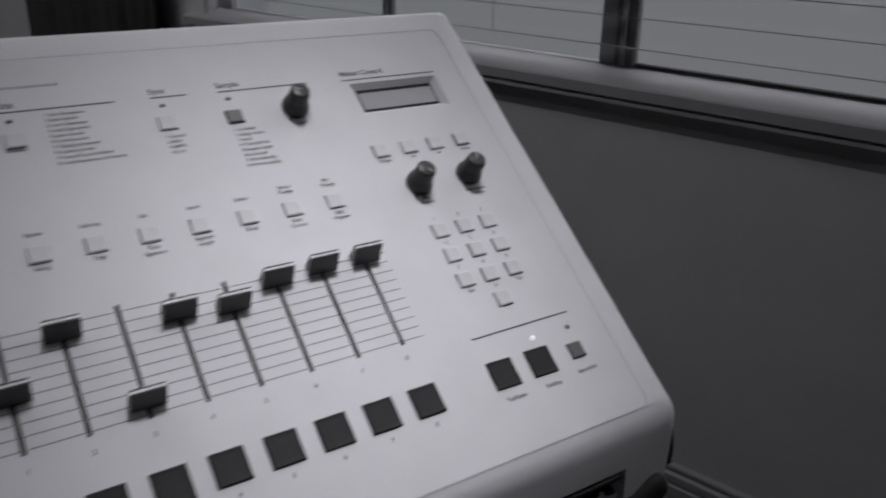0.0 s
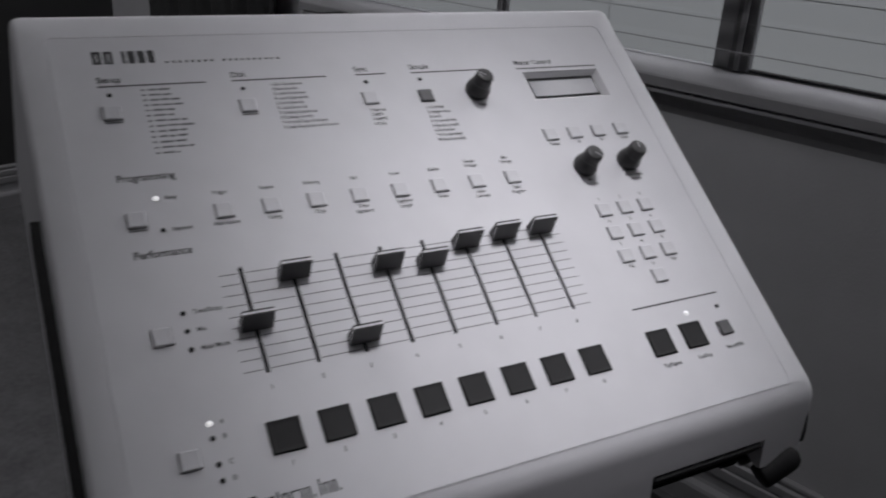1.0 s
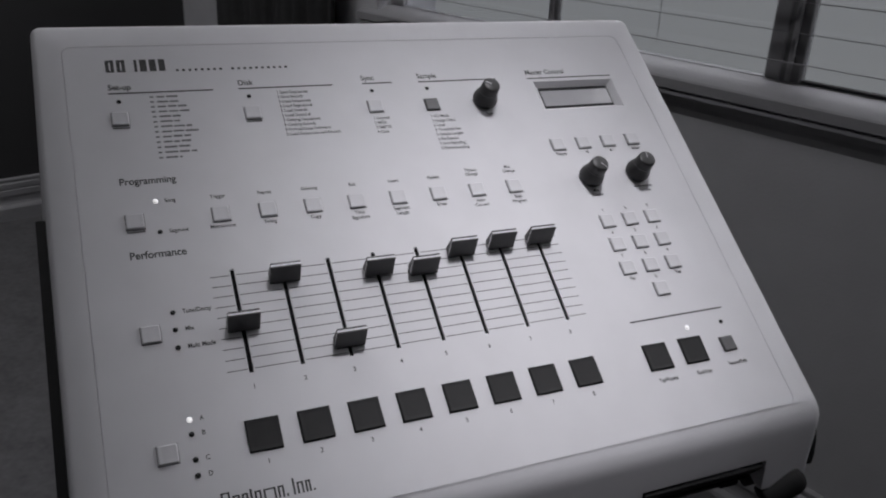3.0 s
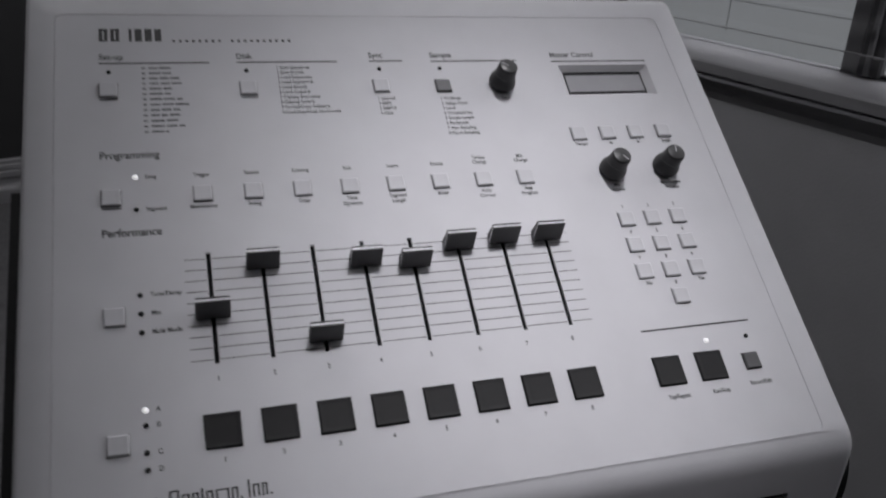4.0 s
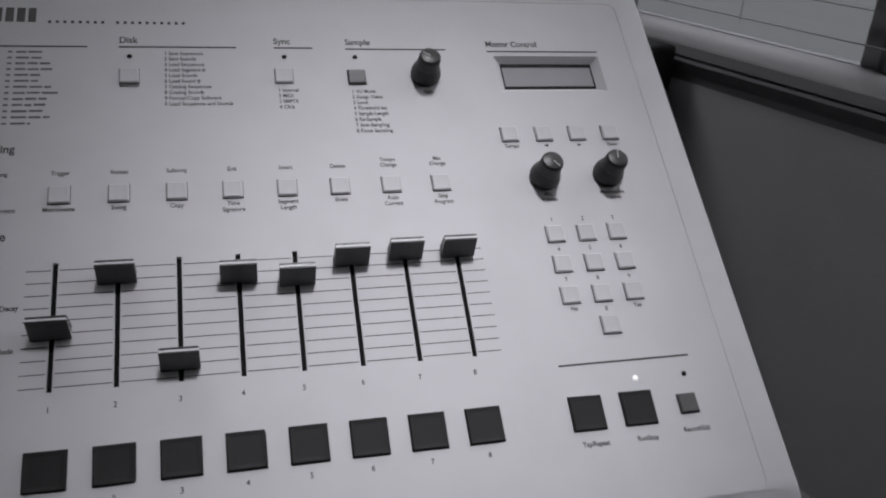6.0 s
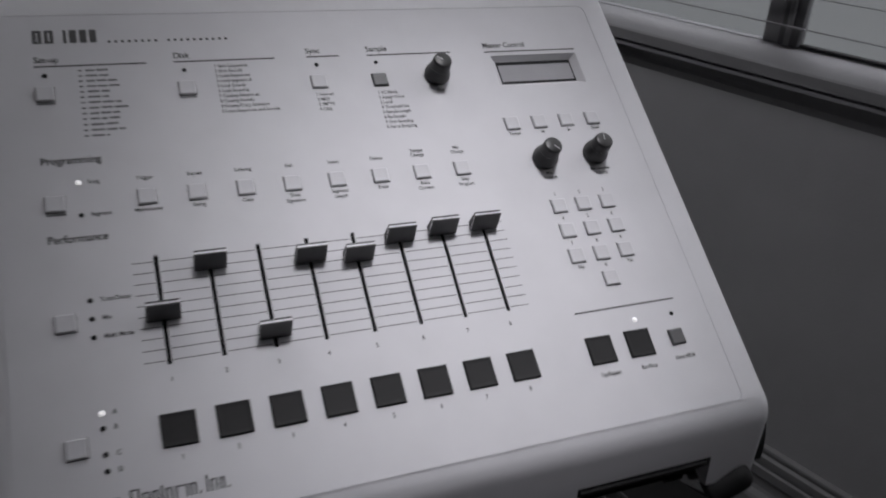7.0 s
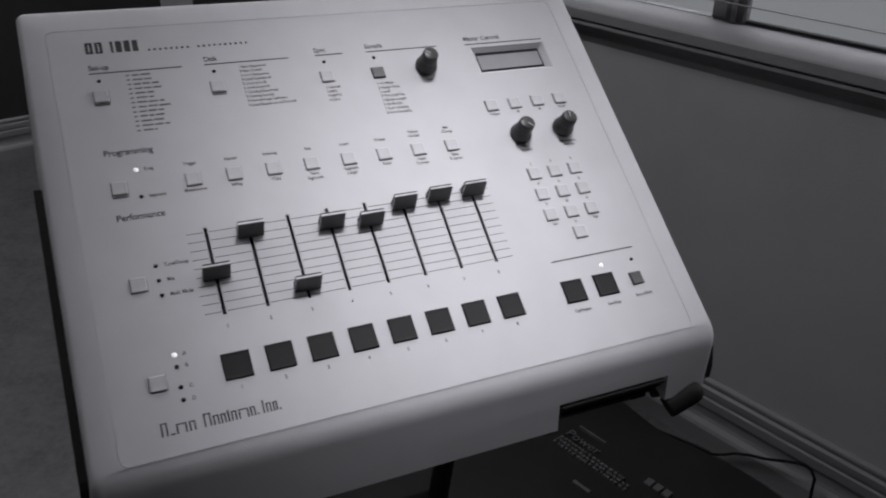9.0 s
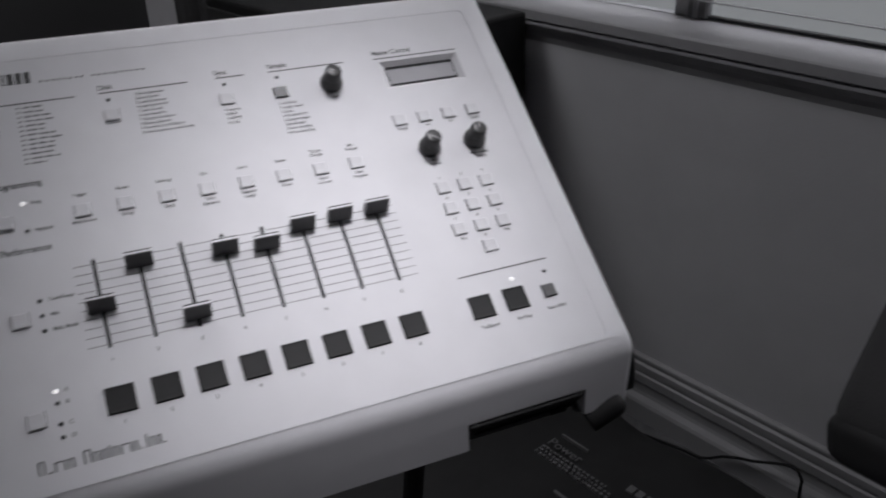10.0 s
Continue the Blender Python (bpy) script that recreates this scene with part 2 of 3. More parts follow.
blind = new("window_blind", None)
blind.matrix_world = WALL
tagged(blind, "pale slatted window blind with its slats open", "blind")
wall_piece("headrail", W0 + 0.01, W1 - 0.01, FACE + 0.004, FACE + 0.036, HEAD - 0.05, HEAD - 0.01, SLAT, 0.003, parent=blind)
k = 0
while 0.0355 + 0.0390 * k < HEAD - 0.06:
    z = 0.0355 + 0.0390 * k
    sl = part("slat", box(-(W1 - W0) / 2 + 0.012, (W1 - W0) / 2 - 0.012, -0.007, 0.007, -0.0005, 0.0005), SLAT, blind)
    sl.matrix_local = Matrix.Translation(((W0 + W1) / 2, FACE + 0.018, z)) @ pose(0, 0, 0, -7 + random.uniform(-1, 1), random.uniform(-0.06, 0.06), 0)
    k += 1
for u in (-0.95, -0.45, 0.1, 0.65):
    part("cord", tube([(u, FACE + 0.022, 0.03), (u, FACE + 0.022, HEAD - 0.04)], 0.0006, 6), SLAT, blind)

# an added dark folded sheet that fills the dark area beside the window
folds = bmesh.new()
front, rear = [], []
for i in range(91):
    u = -1.80 + 0.585 * i / 90
    o = FACE - 0.050 + 0.016 * math.sin(i * 0.55) + 0.006 * math.sin(i * 1.37 + 1)
    front.append([folds.verts.new((u, o, z)) for z in (BOT + 0.002, 0.4, 1.55)])
    rear.append([folds.verts.new((u, o + 0.004, z)) for z in (BOT + 0.002, 0.4, 1.55)])
for side in (front, rear):
    for a, b in zip(side, side[1:]):
        for k in range(2):
            folds.faces.new((a[k], b[k], b[k + 1], a[k + 1]))
for a, b in ((front[0], rear[0]), (front[-1], rear[-1])):
    for k in range(2):
        folds.faces.new((a[k], b[k], b[k + 1], a[k + 1]))
curtain = part("curtain", folds, DARKFILL, smooth=True)
curtain.matrix_world = WALL
tagged(curtain, "dark folded sheet added to darken the area beside the window, down to the carpet", "curtain")

hazy = part("backdrop", box(-9, 9, 0, 0.02, -3, 6), BACK)
hazy.matrix_world = WALL @ pose(0, FACE + 5, 0)
tagged(hazy, "plain bright hazy daylight outside the window", "backdrop", kind="structure")

# unseen fixture made up to carry the added room light
lamp = new("added_ceiling_lamp", None)
lamp.matrix_world = Matrix.Translation((lamp_at.x, lamp_at.y, LIFT + TOP))
tagged(lamp, "round white ceiling lamp with a glowing diffuser, added out of view to brighten the window wall", "lamp")
# fixture made up for the added spot, never in view
added_downlight = new("added_downlight", None)
added_downlight.matrix_world = Matrix.Translation((spot_at.x, spot_at.y, LIFT + TOP))
tagged(added_downlight, "small round ceiling downlight added out of view to pool light on the panel", "lamp")
part("rim", lathe([(0.052, -0.012), (0.058, -0.008), (0.060, 0.0)], 28), TRIM, added_downlight)
part("base_plate", lathe([(0.445, -0.028), (0.455, -0.02), (0.455, 0.0)], 40), TRIM, lamp, smooth=False)
part("diffuser", lathe([(0.15, -0.044), (0.30, -0.042), (0.40, -0.036), (0.44, -0.0285)], 40), LENS, lamp, smooth=True)

# ---- the drum machine ----
BASE = Vector((0.118, 0.06, -0.09))
machine = new("drum_machine", None)
machine.matrix_world = PANEL @ Matrix.Translation(BASE)
tagged(machine, "pale grey sampling drum machine with black pads on a black stand", "drum machine")
SHIFT = Matrix.Translation(-BASE)


def mpart(name, bm, m, parent=None, label="", smooth=False, place=None):
    """A part of the machine, given in the control panel's own coordinates."""
    ob = part(name, bm, m, parent or machine, label, smooth)
    if parent is None:
        ob.matrix_local = SHIFT @ (place or Matrix())
    elif place is not None:
        ob.matrix_local = place
    return ob


X0, X1, Y0, Y1 = -0.0855, 0.3197, -0.084, 0.2325


def under(y):
    return -0.0385 - (y + 0.112) * 0.2126


def case_rings():
    sx0, sx1, sy0, sy1 = -0.0695, 0.3015, -0.0745, 0.2120
    r = []
    for grow, z in ((0, 0), (0.0001, -0.0004), (0.0004, -0.0004), (0.0005, -0.0001)):
        r.append(rounded_ring(sx0 - grow, sx1 + grow, sy0 - grow, sy1 + grow, 0.005 + grow, z))
    for inset, z in ((0.0068, -0.0008), (0.0045, -0.0013), (0.0027, -0.0022), (0.0013, -0.0036), (0.0004, -0.0056), (0.0, -0.0085)):
        r.append(rounded_ring(X0 + inset * 0.5, X1 - inset * 0.5, Y0 + inset * 1.2 - max(0, -z - 0.002) * 0.75, Y1 - inset, 0.0055, z))
    for inset, lift in ((0.0, 0.002), (0.002, 0.0)):
        low = rounded_ring(X0 - 0.006 + inset, X1 - 0.003 - inset, -0.112 + inset, 0.209 - inset, 0.0055, under)
        r.append([(x, y, z + lift) for x, y, z in low])
    return r


case = mpart("case", loft(case_rings()), CASE, label="pale grey painted case with a slightly sloping rim")
cut = bmesh.new()
for k in range(8):
    x = 0.0254 * k
    box(x - 0.0011, x + 0.0011, -0.0008, 0.0572, -0.006, 0.004, bm=cut)
box(0.195, 0.2815, -0.14, -0.058, -0.11, -0.0208, bm=cut)
d0, d1 = [(0.2192, 0.1480), (0.2818, 0.1480), (0.2818, 0.1724), (0.2192, 0.1724)], [(0.2226, 0.1514), (0.2774, 0.1514), (0.2774, 0.1693), (0.2226, 0.1693)]
loft([[(x, y, -0.0032) for x, y in d1], [(x, y, 0.0) for x, y in d0], [(x, y, 0.004) for x, y in d0]], bm=cut)
bmesh.ops.recalc_face_normals(cut, faces=cut.faces)
cm = bpy.data.meshes.new("cut")
cut.to_mesh(cm)
cutter = new("cutter", cm)
cutter.matrix_world = PANEL
mod = case.modifiers.new("openings", "BOOLEAN")
mod.object, mod.solver = cutter, "EXACT"
bpy.context.view_layer.update()
shaped = bpy.data.meshes.new_from_object(case.evaluated_get(bpy.context.evaluated_depsgraph_get()))
case.modifiers.clear()
case.data = shaped
for p in shaped.polygons:
    p.use_smooth = True
shaped.set_sharp_from_angle(angle=radians(32))
bpy.data.objects.remove(cutter)

# slots, slider caps and their ladder of printed lines
CAPS = (0.0230, 0.0470, 0.0055, 0.0440, 0.0410, 0.0495, 0.0510, 0.0510)


def leaning(y0, y1, t0, t1, top, half):
    """A slab across the slot that leans back: its foot from y0 to y1, its top from t0 to t1."""
    out = loft([[(-half, y0, 0.0007), (half, y0, 0.0007), (half, y1, 0.0007), (-half, y1, 0.0007)],
                [(-half, t0, top), (half, t0, top), (half, t1, top), (-half, t1, top)]])
    bmesh.ops.bevel(out, geom=[e for e in out.edges], offset=0.00022, segments=1, affect="EDGES")
    return out


for k in range(8):
    x = 0.0254 * k
    mpart("slot_liner", box(x - 0.00105, x + 0.00105, -0.0007, 0.0571, -0.0058, -0.0012), WELL)
    s = mpart("slider", leaning(0.0018, 0.0064, 0.0050, 0.0061, 0.0122, 0.0078), CAP, label="black slider cap with a white edge line", place=Matrix.Translation((x, CAPS[k] - 0.0017, 0)))
    mpart("white_line", leaning(0.0010, 0.0019, 0.0041, 0.0051, 0.0122, 0.0079), WHITE, s)
    mpart("front_plate", leaning(-0.0002, 0.0011, 0.0033, 0.0042, 0.0120, 0.0080), CAP, s)
    mpart("stem", box(-0.0009, 0.0009, 0.002, 0.006, -0.0050, 0.0020), BLACK, s)
LINES = 10
for j in range(LINES):
    y = 0.0012 + 0.0525 * j / (LINES - 1)
    prev = -0.0115
    for k in range(9):
        end = 0.0254 * k - 0.0018 if k < 8 else 0.1905
        mpart("scale_line", box(prev, end, y - 0.00021, y + 0.00021, -0.0004, 0.00008), FAINT)
        prev = 0.0254 * k + 0.0018


# push buttons
def button_mesh(size, height, m, dish=0.00018):
    h = size / 2
    me = bpy.data.meshes.new("button")
    out = loft([rounded_ring(-h, h, -h, h, 0.0006, -0.001, 2), rounded_ring(-h, h, -h, h, 0.0006, height - 0.0006, 2),
                rounded_ring(-h + 0.0006, h - 0.0006, -h + 0.0006, h - 0.0006, 0.0006, height, 2),
                rounded_ring(-h + 0.0022, h - 0.0022, -h + 0.0022, h - 0.0022, 0.0010, height - dish, 2)])
    bmesh.ops.recalc_face_normals(out, faces=out.faces)
    out.to_mesh(me)
    out.free()
    me.materials.append(m)
    return me


# Black plate laid on the panel; its colour stands for shade round a key.
def well_mesh(size):
    h = size / 2
    me = bpy.data.meshes.new("well")
    out = box(-h, h, -h, h, -0.001, 0.00012)
    out.to_mesh(me)
    out.free()
    me.materials.append(WELL)
    return me


KEY, KEYWELL = button_mesh(0.0091, 0.0015, KEYCAP, 0.00008), well_mesh(0.0096)
KEY2 = button_mesh(0.0091, 0.0015, DARKKEY, 0.00008)
PADMESH, PADWELL = button_mesh(0.0158, 0.0013, PAD, 0.0002), well_mesh(0.0162)


def button(name, me, well, x, y, label=""):
    ob = new(name, me)
    ob.parent = machine
    ob.matrix_local = SHIFT @ pose(x, y, 0, random.uniform(-0.8, 0.8), random.uniform(-0.8, 0.8), random.uniform(-0.7, 0.7))
    w = new("gap_plate", well)
    w.parent = ob
    if label:
        tagged(ob, label)
    return ob


for k in range(8):
    button("button", KEY, KEYWELL, 0.0252 * k, 0.0912)
for y in (0.1585, 0.0912, 0.0265, -0.0335):
    button("button", KEY, KEYWELL, -0.0435, y)
for x in (0.0290, 0.1040):
    button("button", KEY, KEYWELL, x, 0.1583)
button("sample_button", KEY2, KEYWELL, 0.1415, 0.1575, "dark grey square button")
for k in range(4):
    button("button", KEY, KEYWELL, 0.218 + 0.019 * k, 0.1195)
for r in range(3):
    for c in range(3):
        button("number_key", KEY, KEYWELL, 0.230 + 0.0166 * c, 0.0592 - 0.0167 * r)
button("number_key", KEY, KEYWELL, 0.2468, 0.0092)
for k in range(8):
    button("pad", PADMESH, PADWELL, 0.0252 * k, -0.0325, "square black rubber drum pad")
for x in (0.2240, 0.2490):
    button("pad", PADMESH, PADWELL, x + 0.0005, -0.0320, "square black rubber transport button")
button("record_button", KEY2, KEYWELL, 0.2745, -0.0322, "dark grey square button")

# indicator lamps
for x, y, lit in ((-0.043, 0.171, 0), (0.029, 0.171, 0), (0.105, 0.171, 0), (0.142, 0.171, 0), (-0.032, 0.103, 1), (-0.032, 0.084, 0), (-0.032, 0.037, 0),
                  (-0.032, 0.0275, 0), (-0.032, 0.018, 0), (-0.032, -0.019, 1), (-0.032, -0.026, 0), (-0.032, -0.038, 0), (-0.032, -0.0455, 0), (0.252, -0.018, 1), (0.277, -0.018, 0)):
    mpart("indicator", lathe([(0.0013, -0.001), (0.0013, 0.0002), (0.0010, 0.0006), (0.0005, 0.0008)], 14), LED_ON if lit else LED_OFF,
          label="lit indicator" if lit else "", smooth=True, place=Matrix.Translation((x, y, 0)))


# turning knobs with flared skirts
def knob(x, y, turn):
    prof = [(0.0078, 0.0003), (0.0081, 0.0016), (0.0080, 0.0032), (0.0074, 0.0054), (0.0064, 0.0076), (0.0060, 0.0090), (0.0058, 0.0146), (0.0055, 0.0156), (0.0046, 0.0160)]
    k = mpart("knob", lathe(prof, 32), KNOB, label="black turning knob with a flared skirt", smooth=True, place=pose(x, y, 0, 0, 0, turn))
    mpart("pointer", box(-0.00035, 0.00035, 0.0002, 0.0044, 0.0156, 0.0162), POINTER, k)
    mpart("rib_ring", lathe([(0.0060, 0.0092), (0.0062, 0.0096), (0.0060, 0.0100)], 32), KNOB, k)
    return k


knob(0.2314, 0.0925, -140)
knob(0.2668, 0.0930, -8)
knob(0.1785, 0.1588, 55)

# display
display = mpart("display", box(0.2229, 0.2771, 0.1517, 0.1690, -0.0060, -0.0029), BLACK, label="small character display behind a black frame")
mpart("display_window", box(0.2235, 0.2759, 0.1533, 0.1662, -0.0030, -0.0026), LCD, display)

# floppy drive in the front notch
drive = mpart("disk_drive", box(0.1965, 0.2800, -0.102, -0.060, -0.060, -0.0225, 0.0008, 1), BLACK, label="black disk drive set in the front")
mpart("disk_slot", box(0.203, 0.274, -0.1035, -0.098, -0.0385, -0.0355), WELL, drive)
mpart("eject_button", box(0.262, 0.274, -0.1045, -0.098, -0.0475, -0.0430, 0.0006, 1), BLACK, drive)
# dark side panels under the rim


def side_panel(x0, x1, back):
    edge = [(back, -0.0105)] + [(-0.074 + 0.002 * k, -0.0105) for k in (2, 1, 0)]
    edge += [(-0.078 - 0.0068 * k - 0.010 * math.sin(math.pi * k / 4) * 0.35, -0.0115 - 0.0062 * k) for k in range(5)]
    edge += [(-0.098, -0.0412), (back + 0.03, under(back + 0.03) + 0.002)]
    out = bmesh.new()
    a = [out.verts.new((x0, y, z)) for y, z in edge]
    b = [out.verts.new((x1, y, z)) for y, z in edge]
    n = len(edge)
    for i in range(n):
        out.faces.new((a[i], a[(i + 1) % n], b[(i + 1) % n], b[i]))
    out.faces.new(a[::-1]), out.faces.new(b)
    return out


mpart("side_panel", side_panel(X1 - 0.006, X1 + 0.0050, 0.170), BLACK, label="black end panel under the pale rim")
mpart("side_panel", side_panel(X0 - 0.0052, X0 + 0.006, 0.104), BLACK, label="black end panel under the pale rim")


# ---- printing on the panel ----
def words(text, x, y, size, m=INK, align="LEFT", name="lettering", squeeze=0.87):
    c = bpy.data.curves.new(name, "FONT")
    c.body, c.size, c.align_x, c.align_y, c.offset = text, size * 1.06, align, "CENTER", size * 0.022
    ob = new(name, c)
    bpy.context.view_layer.update()
    me = bpy.data.meshes.new_from_object(ob.evaluated_get(bpy.context.evaluated_depsgraph_get()))
    bpy.data.objects.remove(ob)
    bpy.data.curves.remove(c)
    me.transform(Matrix.Diagonal((squeeze, 1, 1, 1)))
    for p in me.polygons:
        p.use_smooth = False
    t = finish(new(name, me), m, machine)
    t.matrix_local = SHIFT @ Matrix.Translation((x, y, 0.00010))
    return t


def bar(x0, x1, y, h, m=INK, name="print_bar"):
    return mpart(name, box(x0, x1, y - h / 2, y + h / 2, -0.0003, 0.0001), m)


for a, b, y in ((-0.048, 0.0092, 0.177), (0.024, 0.081, 0.177), (0.100, 0.120, 0.177), (0.1375, 0.1925, 0.1765), (0.216, 0.282, 0.1755), (0.216, 0.282, -0.009)):
    bar(a, b, y, 0.0009, name="rule")
for t, x, y in (("Set-up", -0.048, 0.1812), ("Disk", 0.024, 0.1812), ("Sync", 0.100, 0.1812), ("Sample", 0.1375, 0.1810), ("Master Control", 0.216, 0.1805)):
    words(t, x, y, 0.0052)
words("Programming", -0.0487, 0.1165, 0.0058)
words("Performance", -0.0484, 0.0710, 0.0058)
ABOVE = ("Trigger", "Repeat", "Subsong", "Exit", "Insert", "Delete", "Tempo|Change", "Mix|Change")
BELOW = ("Metronome", "Swing", "Copy", "Time|Signature", "Segment|Length", "Erase", "Auto|Correct", "Step|Program")
for k in range(8):
    x = 0.0252 * k
    up, down = ABOVE[k].split("|"), BELOW[k].split("|")
    for i, t in enumerate(up[::-1]):
        words(t, x, 0.1028 + 0.0031 * i, 0.0030, align="CENTER")
    for i, t in enumerate(down):
        words(t, x, 0.0838 - 0.0033 * i, 0.0030, align="CENTER")
    words(str(k + 1), x, -0.0082, 0.0032, align="CENTER", m=FAINT)
    words(str(k + 1), x, -0.0455, 0.0032, align="CENTER", m=FAINT)
for t, x, y in (("Song", -0.0275, 0.103), ("Segment", -0.0275, 0.084), ("Tune/Decay", -0.0275, 0.037), ("Mix", -0.0275, 0.0275), ("Multi Mode", -0.0275, 0.018),
                ("A", -0.0275, -0.019), ("B", -0.0275, -0.026), ("C", -0.0275, -0.038), ("D", -0.0275, -0.0455)):
    words(t, x, y, 0.0031)
for t, x, y in (("Tempo", 0.218, 0.1122), ("Enter", 0.275, 0.1122), ("Mix", 0.2315, 0.0825), ("Volume", 0.2315, 0.0793), ("Metronome", 0.2670, 0.0825), ("Volume", 0.2670, 0.0793),
                ("Gain", 0.1785, 0.1480), ("No", 0.2305, 0.0185), ("Yes", 0.2635, 0.0185), ("Tap/Repeat", 0.2255, -0.0460), ("Run/Stop", 0.2505, -0.0460), ("Record/Edit", 0.2755, -0.0443)):
    words(t, x, y, 0.0030, align="CENTER")
for i in range(9):
    words(str(i + 1), 0.230 + 0.0166 * (i % 3), 0.0675 - 0.0167 * (i // 3), 0.0030, align="CENTER")
words("0", 0.2468, 0.0177, 0.0030, align="CENTER")
for x, s in ((0.237, -1), (0.256, 1)):
    tri = bmesh.new()
    tri.faces.new([tri.verts.new(p) for p in ((x - 0.0012 * s, 0.1112, 0.0001), (x + 0.0012 * s, 0.1122, 0.0001), (x - 0.0012 * s, 0.1132, 0.0001))])
    mpart("arrow", tri, INK)
for i, t in enumerate(("1 Save Sequences", "2 Save Sounds", "3 Load Sequences", "4 Load Segment #", "5 Load Sounds", "6 Load Sound #", "7 Catalog Sequences", "8 Catalog Sounds", "9 Format/Copy Software", "0 Load Sequences and Sounds")):
    words(t, 0.0455, 0.1728 - 0.0035 * i, 0.0029)
for i, t in enumerate(("1 Internal", "2 MIDI", "3 SMPTE", "4 Click")):
    words(t, 0.1005, 0.1493 - 0.0035 * i, 0.0029)
for i, t in enumerate(("1 VU Mode", "2 Assign Voice", "3 Level", "4 Threshold Set", "5 Sample Length", "6 Re-Sample", "7 Arm Sampling", "8 Force Sampling")):
    words(t, 0.1378, 0.1483 - 0.00355 * i, 0.0029)
for x, y in ((-0.0435, 0.1526), (0.0290, 0.1524), (-0.0435, 0.0853)):
    bar(x - 0.0045, x + 0.0045, y, 0.0011, MENU)
# a menu too fine to read: short bars with a number bar before each
for i, w in enumerate((0.0125, 0.0125, 0.0175, 0.0195, 0.0125, 0.0115, 0.0175, 0.0210, 0.0160, 0.0155, 0.0160, 0.0185, 0.0095)):
    y = 0.1735 - 0.00355 * i
    bar(-0.0265, -0.0245, y, 0.0010, MENU)
    x = -0.0228
    end = x + w
    while x < end - 0.002:
        b = min(end, x + random.uniform(0.004, 0.008))
        bar(x, b - 0.0009, y + random.uniform(-0.0001, 0.0001), random.uniform(0.0010, 0.0013), MENU)
        x = b
# the model mark, the tagline and the maker's mark as plain strokes


def stroke_mark(a, b, low, tall, thick, name):
    """A plain upright shape: two strokes under a bar, or one stroke where it is narrow."""
    if b - a < thick * 2.2:
        bar(a, b, low + tall / 2, tall, name=name)
        return
    bar(a, a + thick, low + tall / 2, tall, name=name)
    bar(b - thick, b, low + tall / 2, tall, name=name)
    bar(a + thick, b - thick, low + tall - thick * 0.4, thick * 0.8, name=name)


for a, b in ((-0.0480, -0.0428), (-0.0420, -0.0368), (-0.0325, -0.0303), (-0.0294, -0.0250), (-0.0242, -0.0198), (-0.0190, -0.0148)):
    stroke_mark(a + 0.0003, b - 0.0003, 0.1926, 0.0090, 0.0019, "model_mark")
    bar(a + 0.0018, b - 0.0018, 0.1932, 0.0012, name="model_mark")
for i in range(19):
    if i != 8:
        bar(-0.0095 + 0.00355 * i, -0.0080 + 0.00355 * i, 0.1928, 0.0016, name="tagline_mark")
for a, b, h in ((-0.0465, -0.0430, 1.0), (-0.0418, -0.0395, 0.12), (-0.0385, -0.0330, 0.72), (-0.0318, -0.0284, 0.72), (-0.0240, -0.0200, 1.0), (-0.0190, -0.0158, 0.72), (-0.0149, -0.0121, 0.72), (-0.0112, -0.0102, 0.9),
                (-0.0092, -0.0062, 0.72), (-0.0052, 0.0004, 0.72), (0.0013, 0.0041, 0.72), (0.0050, 0.0058, 0.18), (0.0082, 0.0091, 1.0), (0.0101, 0.0131, 0.72), (0.0140, 0.0165, 0.72), (0.0174, 0.0183, 0.14)):
    stroke_mark(a, b, -0.0632, 0.0076 * h, 0.0009 if h > 0.2 else 0.003, "maker_mark")

# ---- the stand ----
stand = new("keyboard_stand", None)
stand.matrix_world = Matrix.Translation((0.118, 0.08, 0))
tagged(stand, "black metal keyboard stand with rubber end caps on the carpet", "stand")


def spart(name, bm, m, label="", smooth=False):
    bmesh.ops.transform(bm, matrix=Matrix.Translation((-0.118, -0.08, 0)), verts=bm.verts)
    return part(name, bm, m, stand, label, smooth)


def base_point(x, y, drop):
    return PANEL @ Vector((x, y, under(y) - drop))


for x, reach, hip_x in ((-0.0800, 0.115, -0.072), (0.292, 0.200, 0.292)):
    a, b = base_point(x, -0.098, 0.0085), base_point(x, reach, 0.0085)
    spart("arm", tube([a, b], 0.0090, 16), BLACK, "black metal tube", True)
    way = (b - a).normalized()
    spart("end_cap", tube([a - way * 0.006, a - way * 0.003, a + way * 0.014], 0.0098, 16), BLACK, "black rubber cap", True)
    s0, out_x = base_point(x, -0.115, 0.0050), 1 if x > 0 else -1
    lean = Vector((0.024 * out_x, -0.003, 0.013)).to_track_quat("Z", "Y").to_matrix().to_4x4()
    spart("stop", lathe([(0.0078, -0.006), (0.0082, -0.004), (0.0084, 0.014), (0.0078, 0.018), (0.0060, 0.021), (0.0030, 0.0225)], 20, Matrix.Translation(s0) @ lean), BLACK, "black rubber stop", True)
    foot, hip = Vector((hip_x, 0.34, 0.02)), base_point(hip_x, 0.18, 0.006)
    spart("leg", tube([hip, foot], 0.013, 12), BLACK, "", True)
    spart("foot", tube([Vector((hip_x, 0.14, 0.014)), Vector((hip_x, 0.52, 0.014))], 0.0138, 12), BLACK, "", True)
spart("crossbar", tube([Vector((-0.055, 0.322, 0.12)), Vector((0.292, 0.322, 0.12))], 0.011, 12), BLACK, "", True)


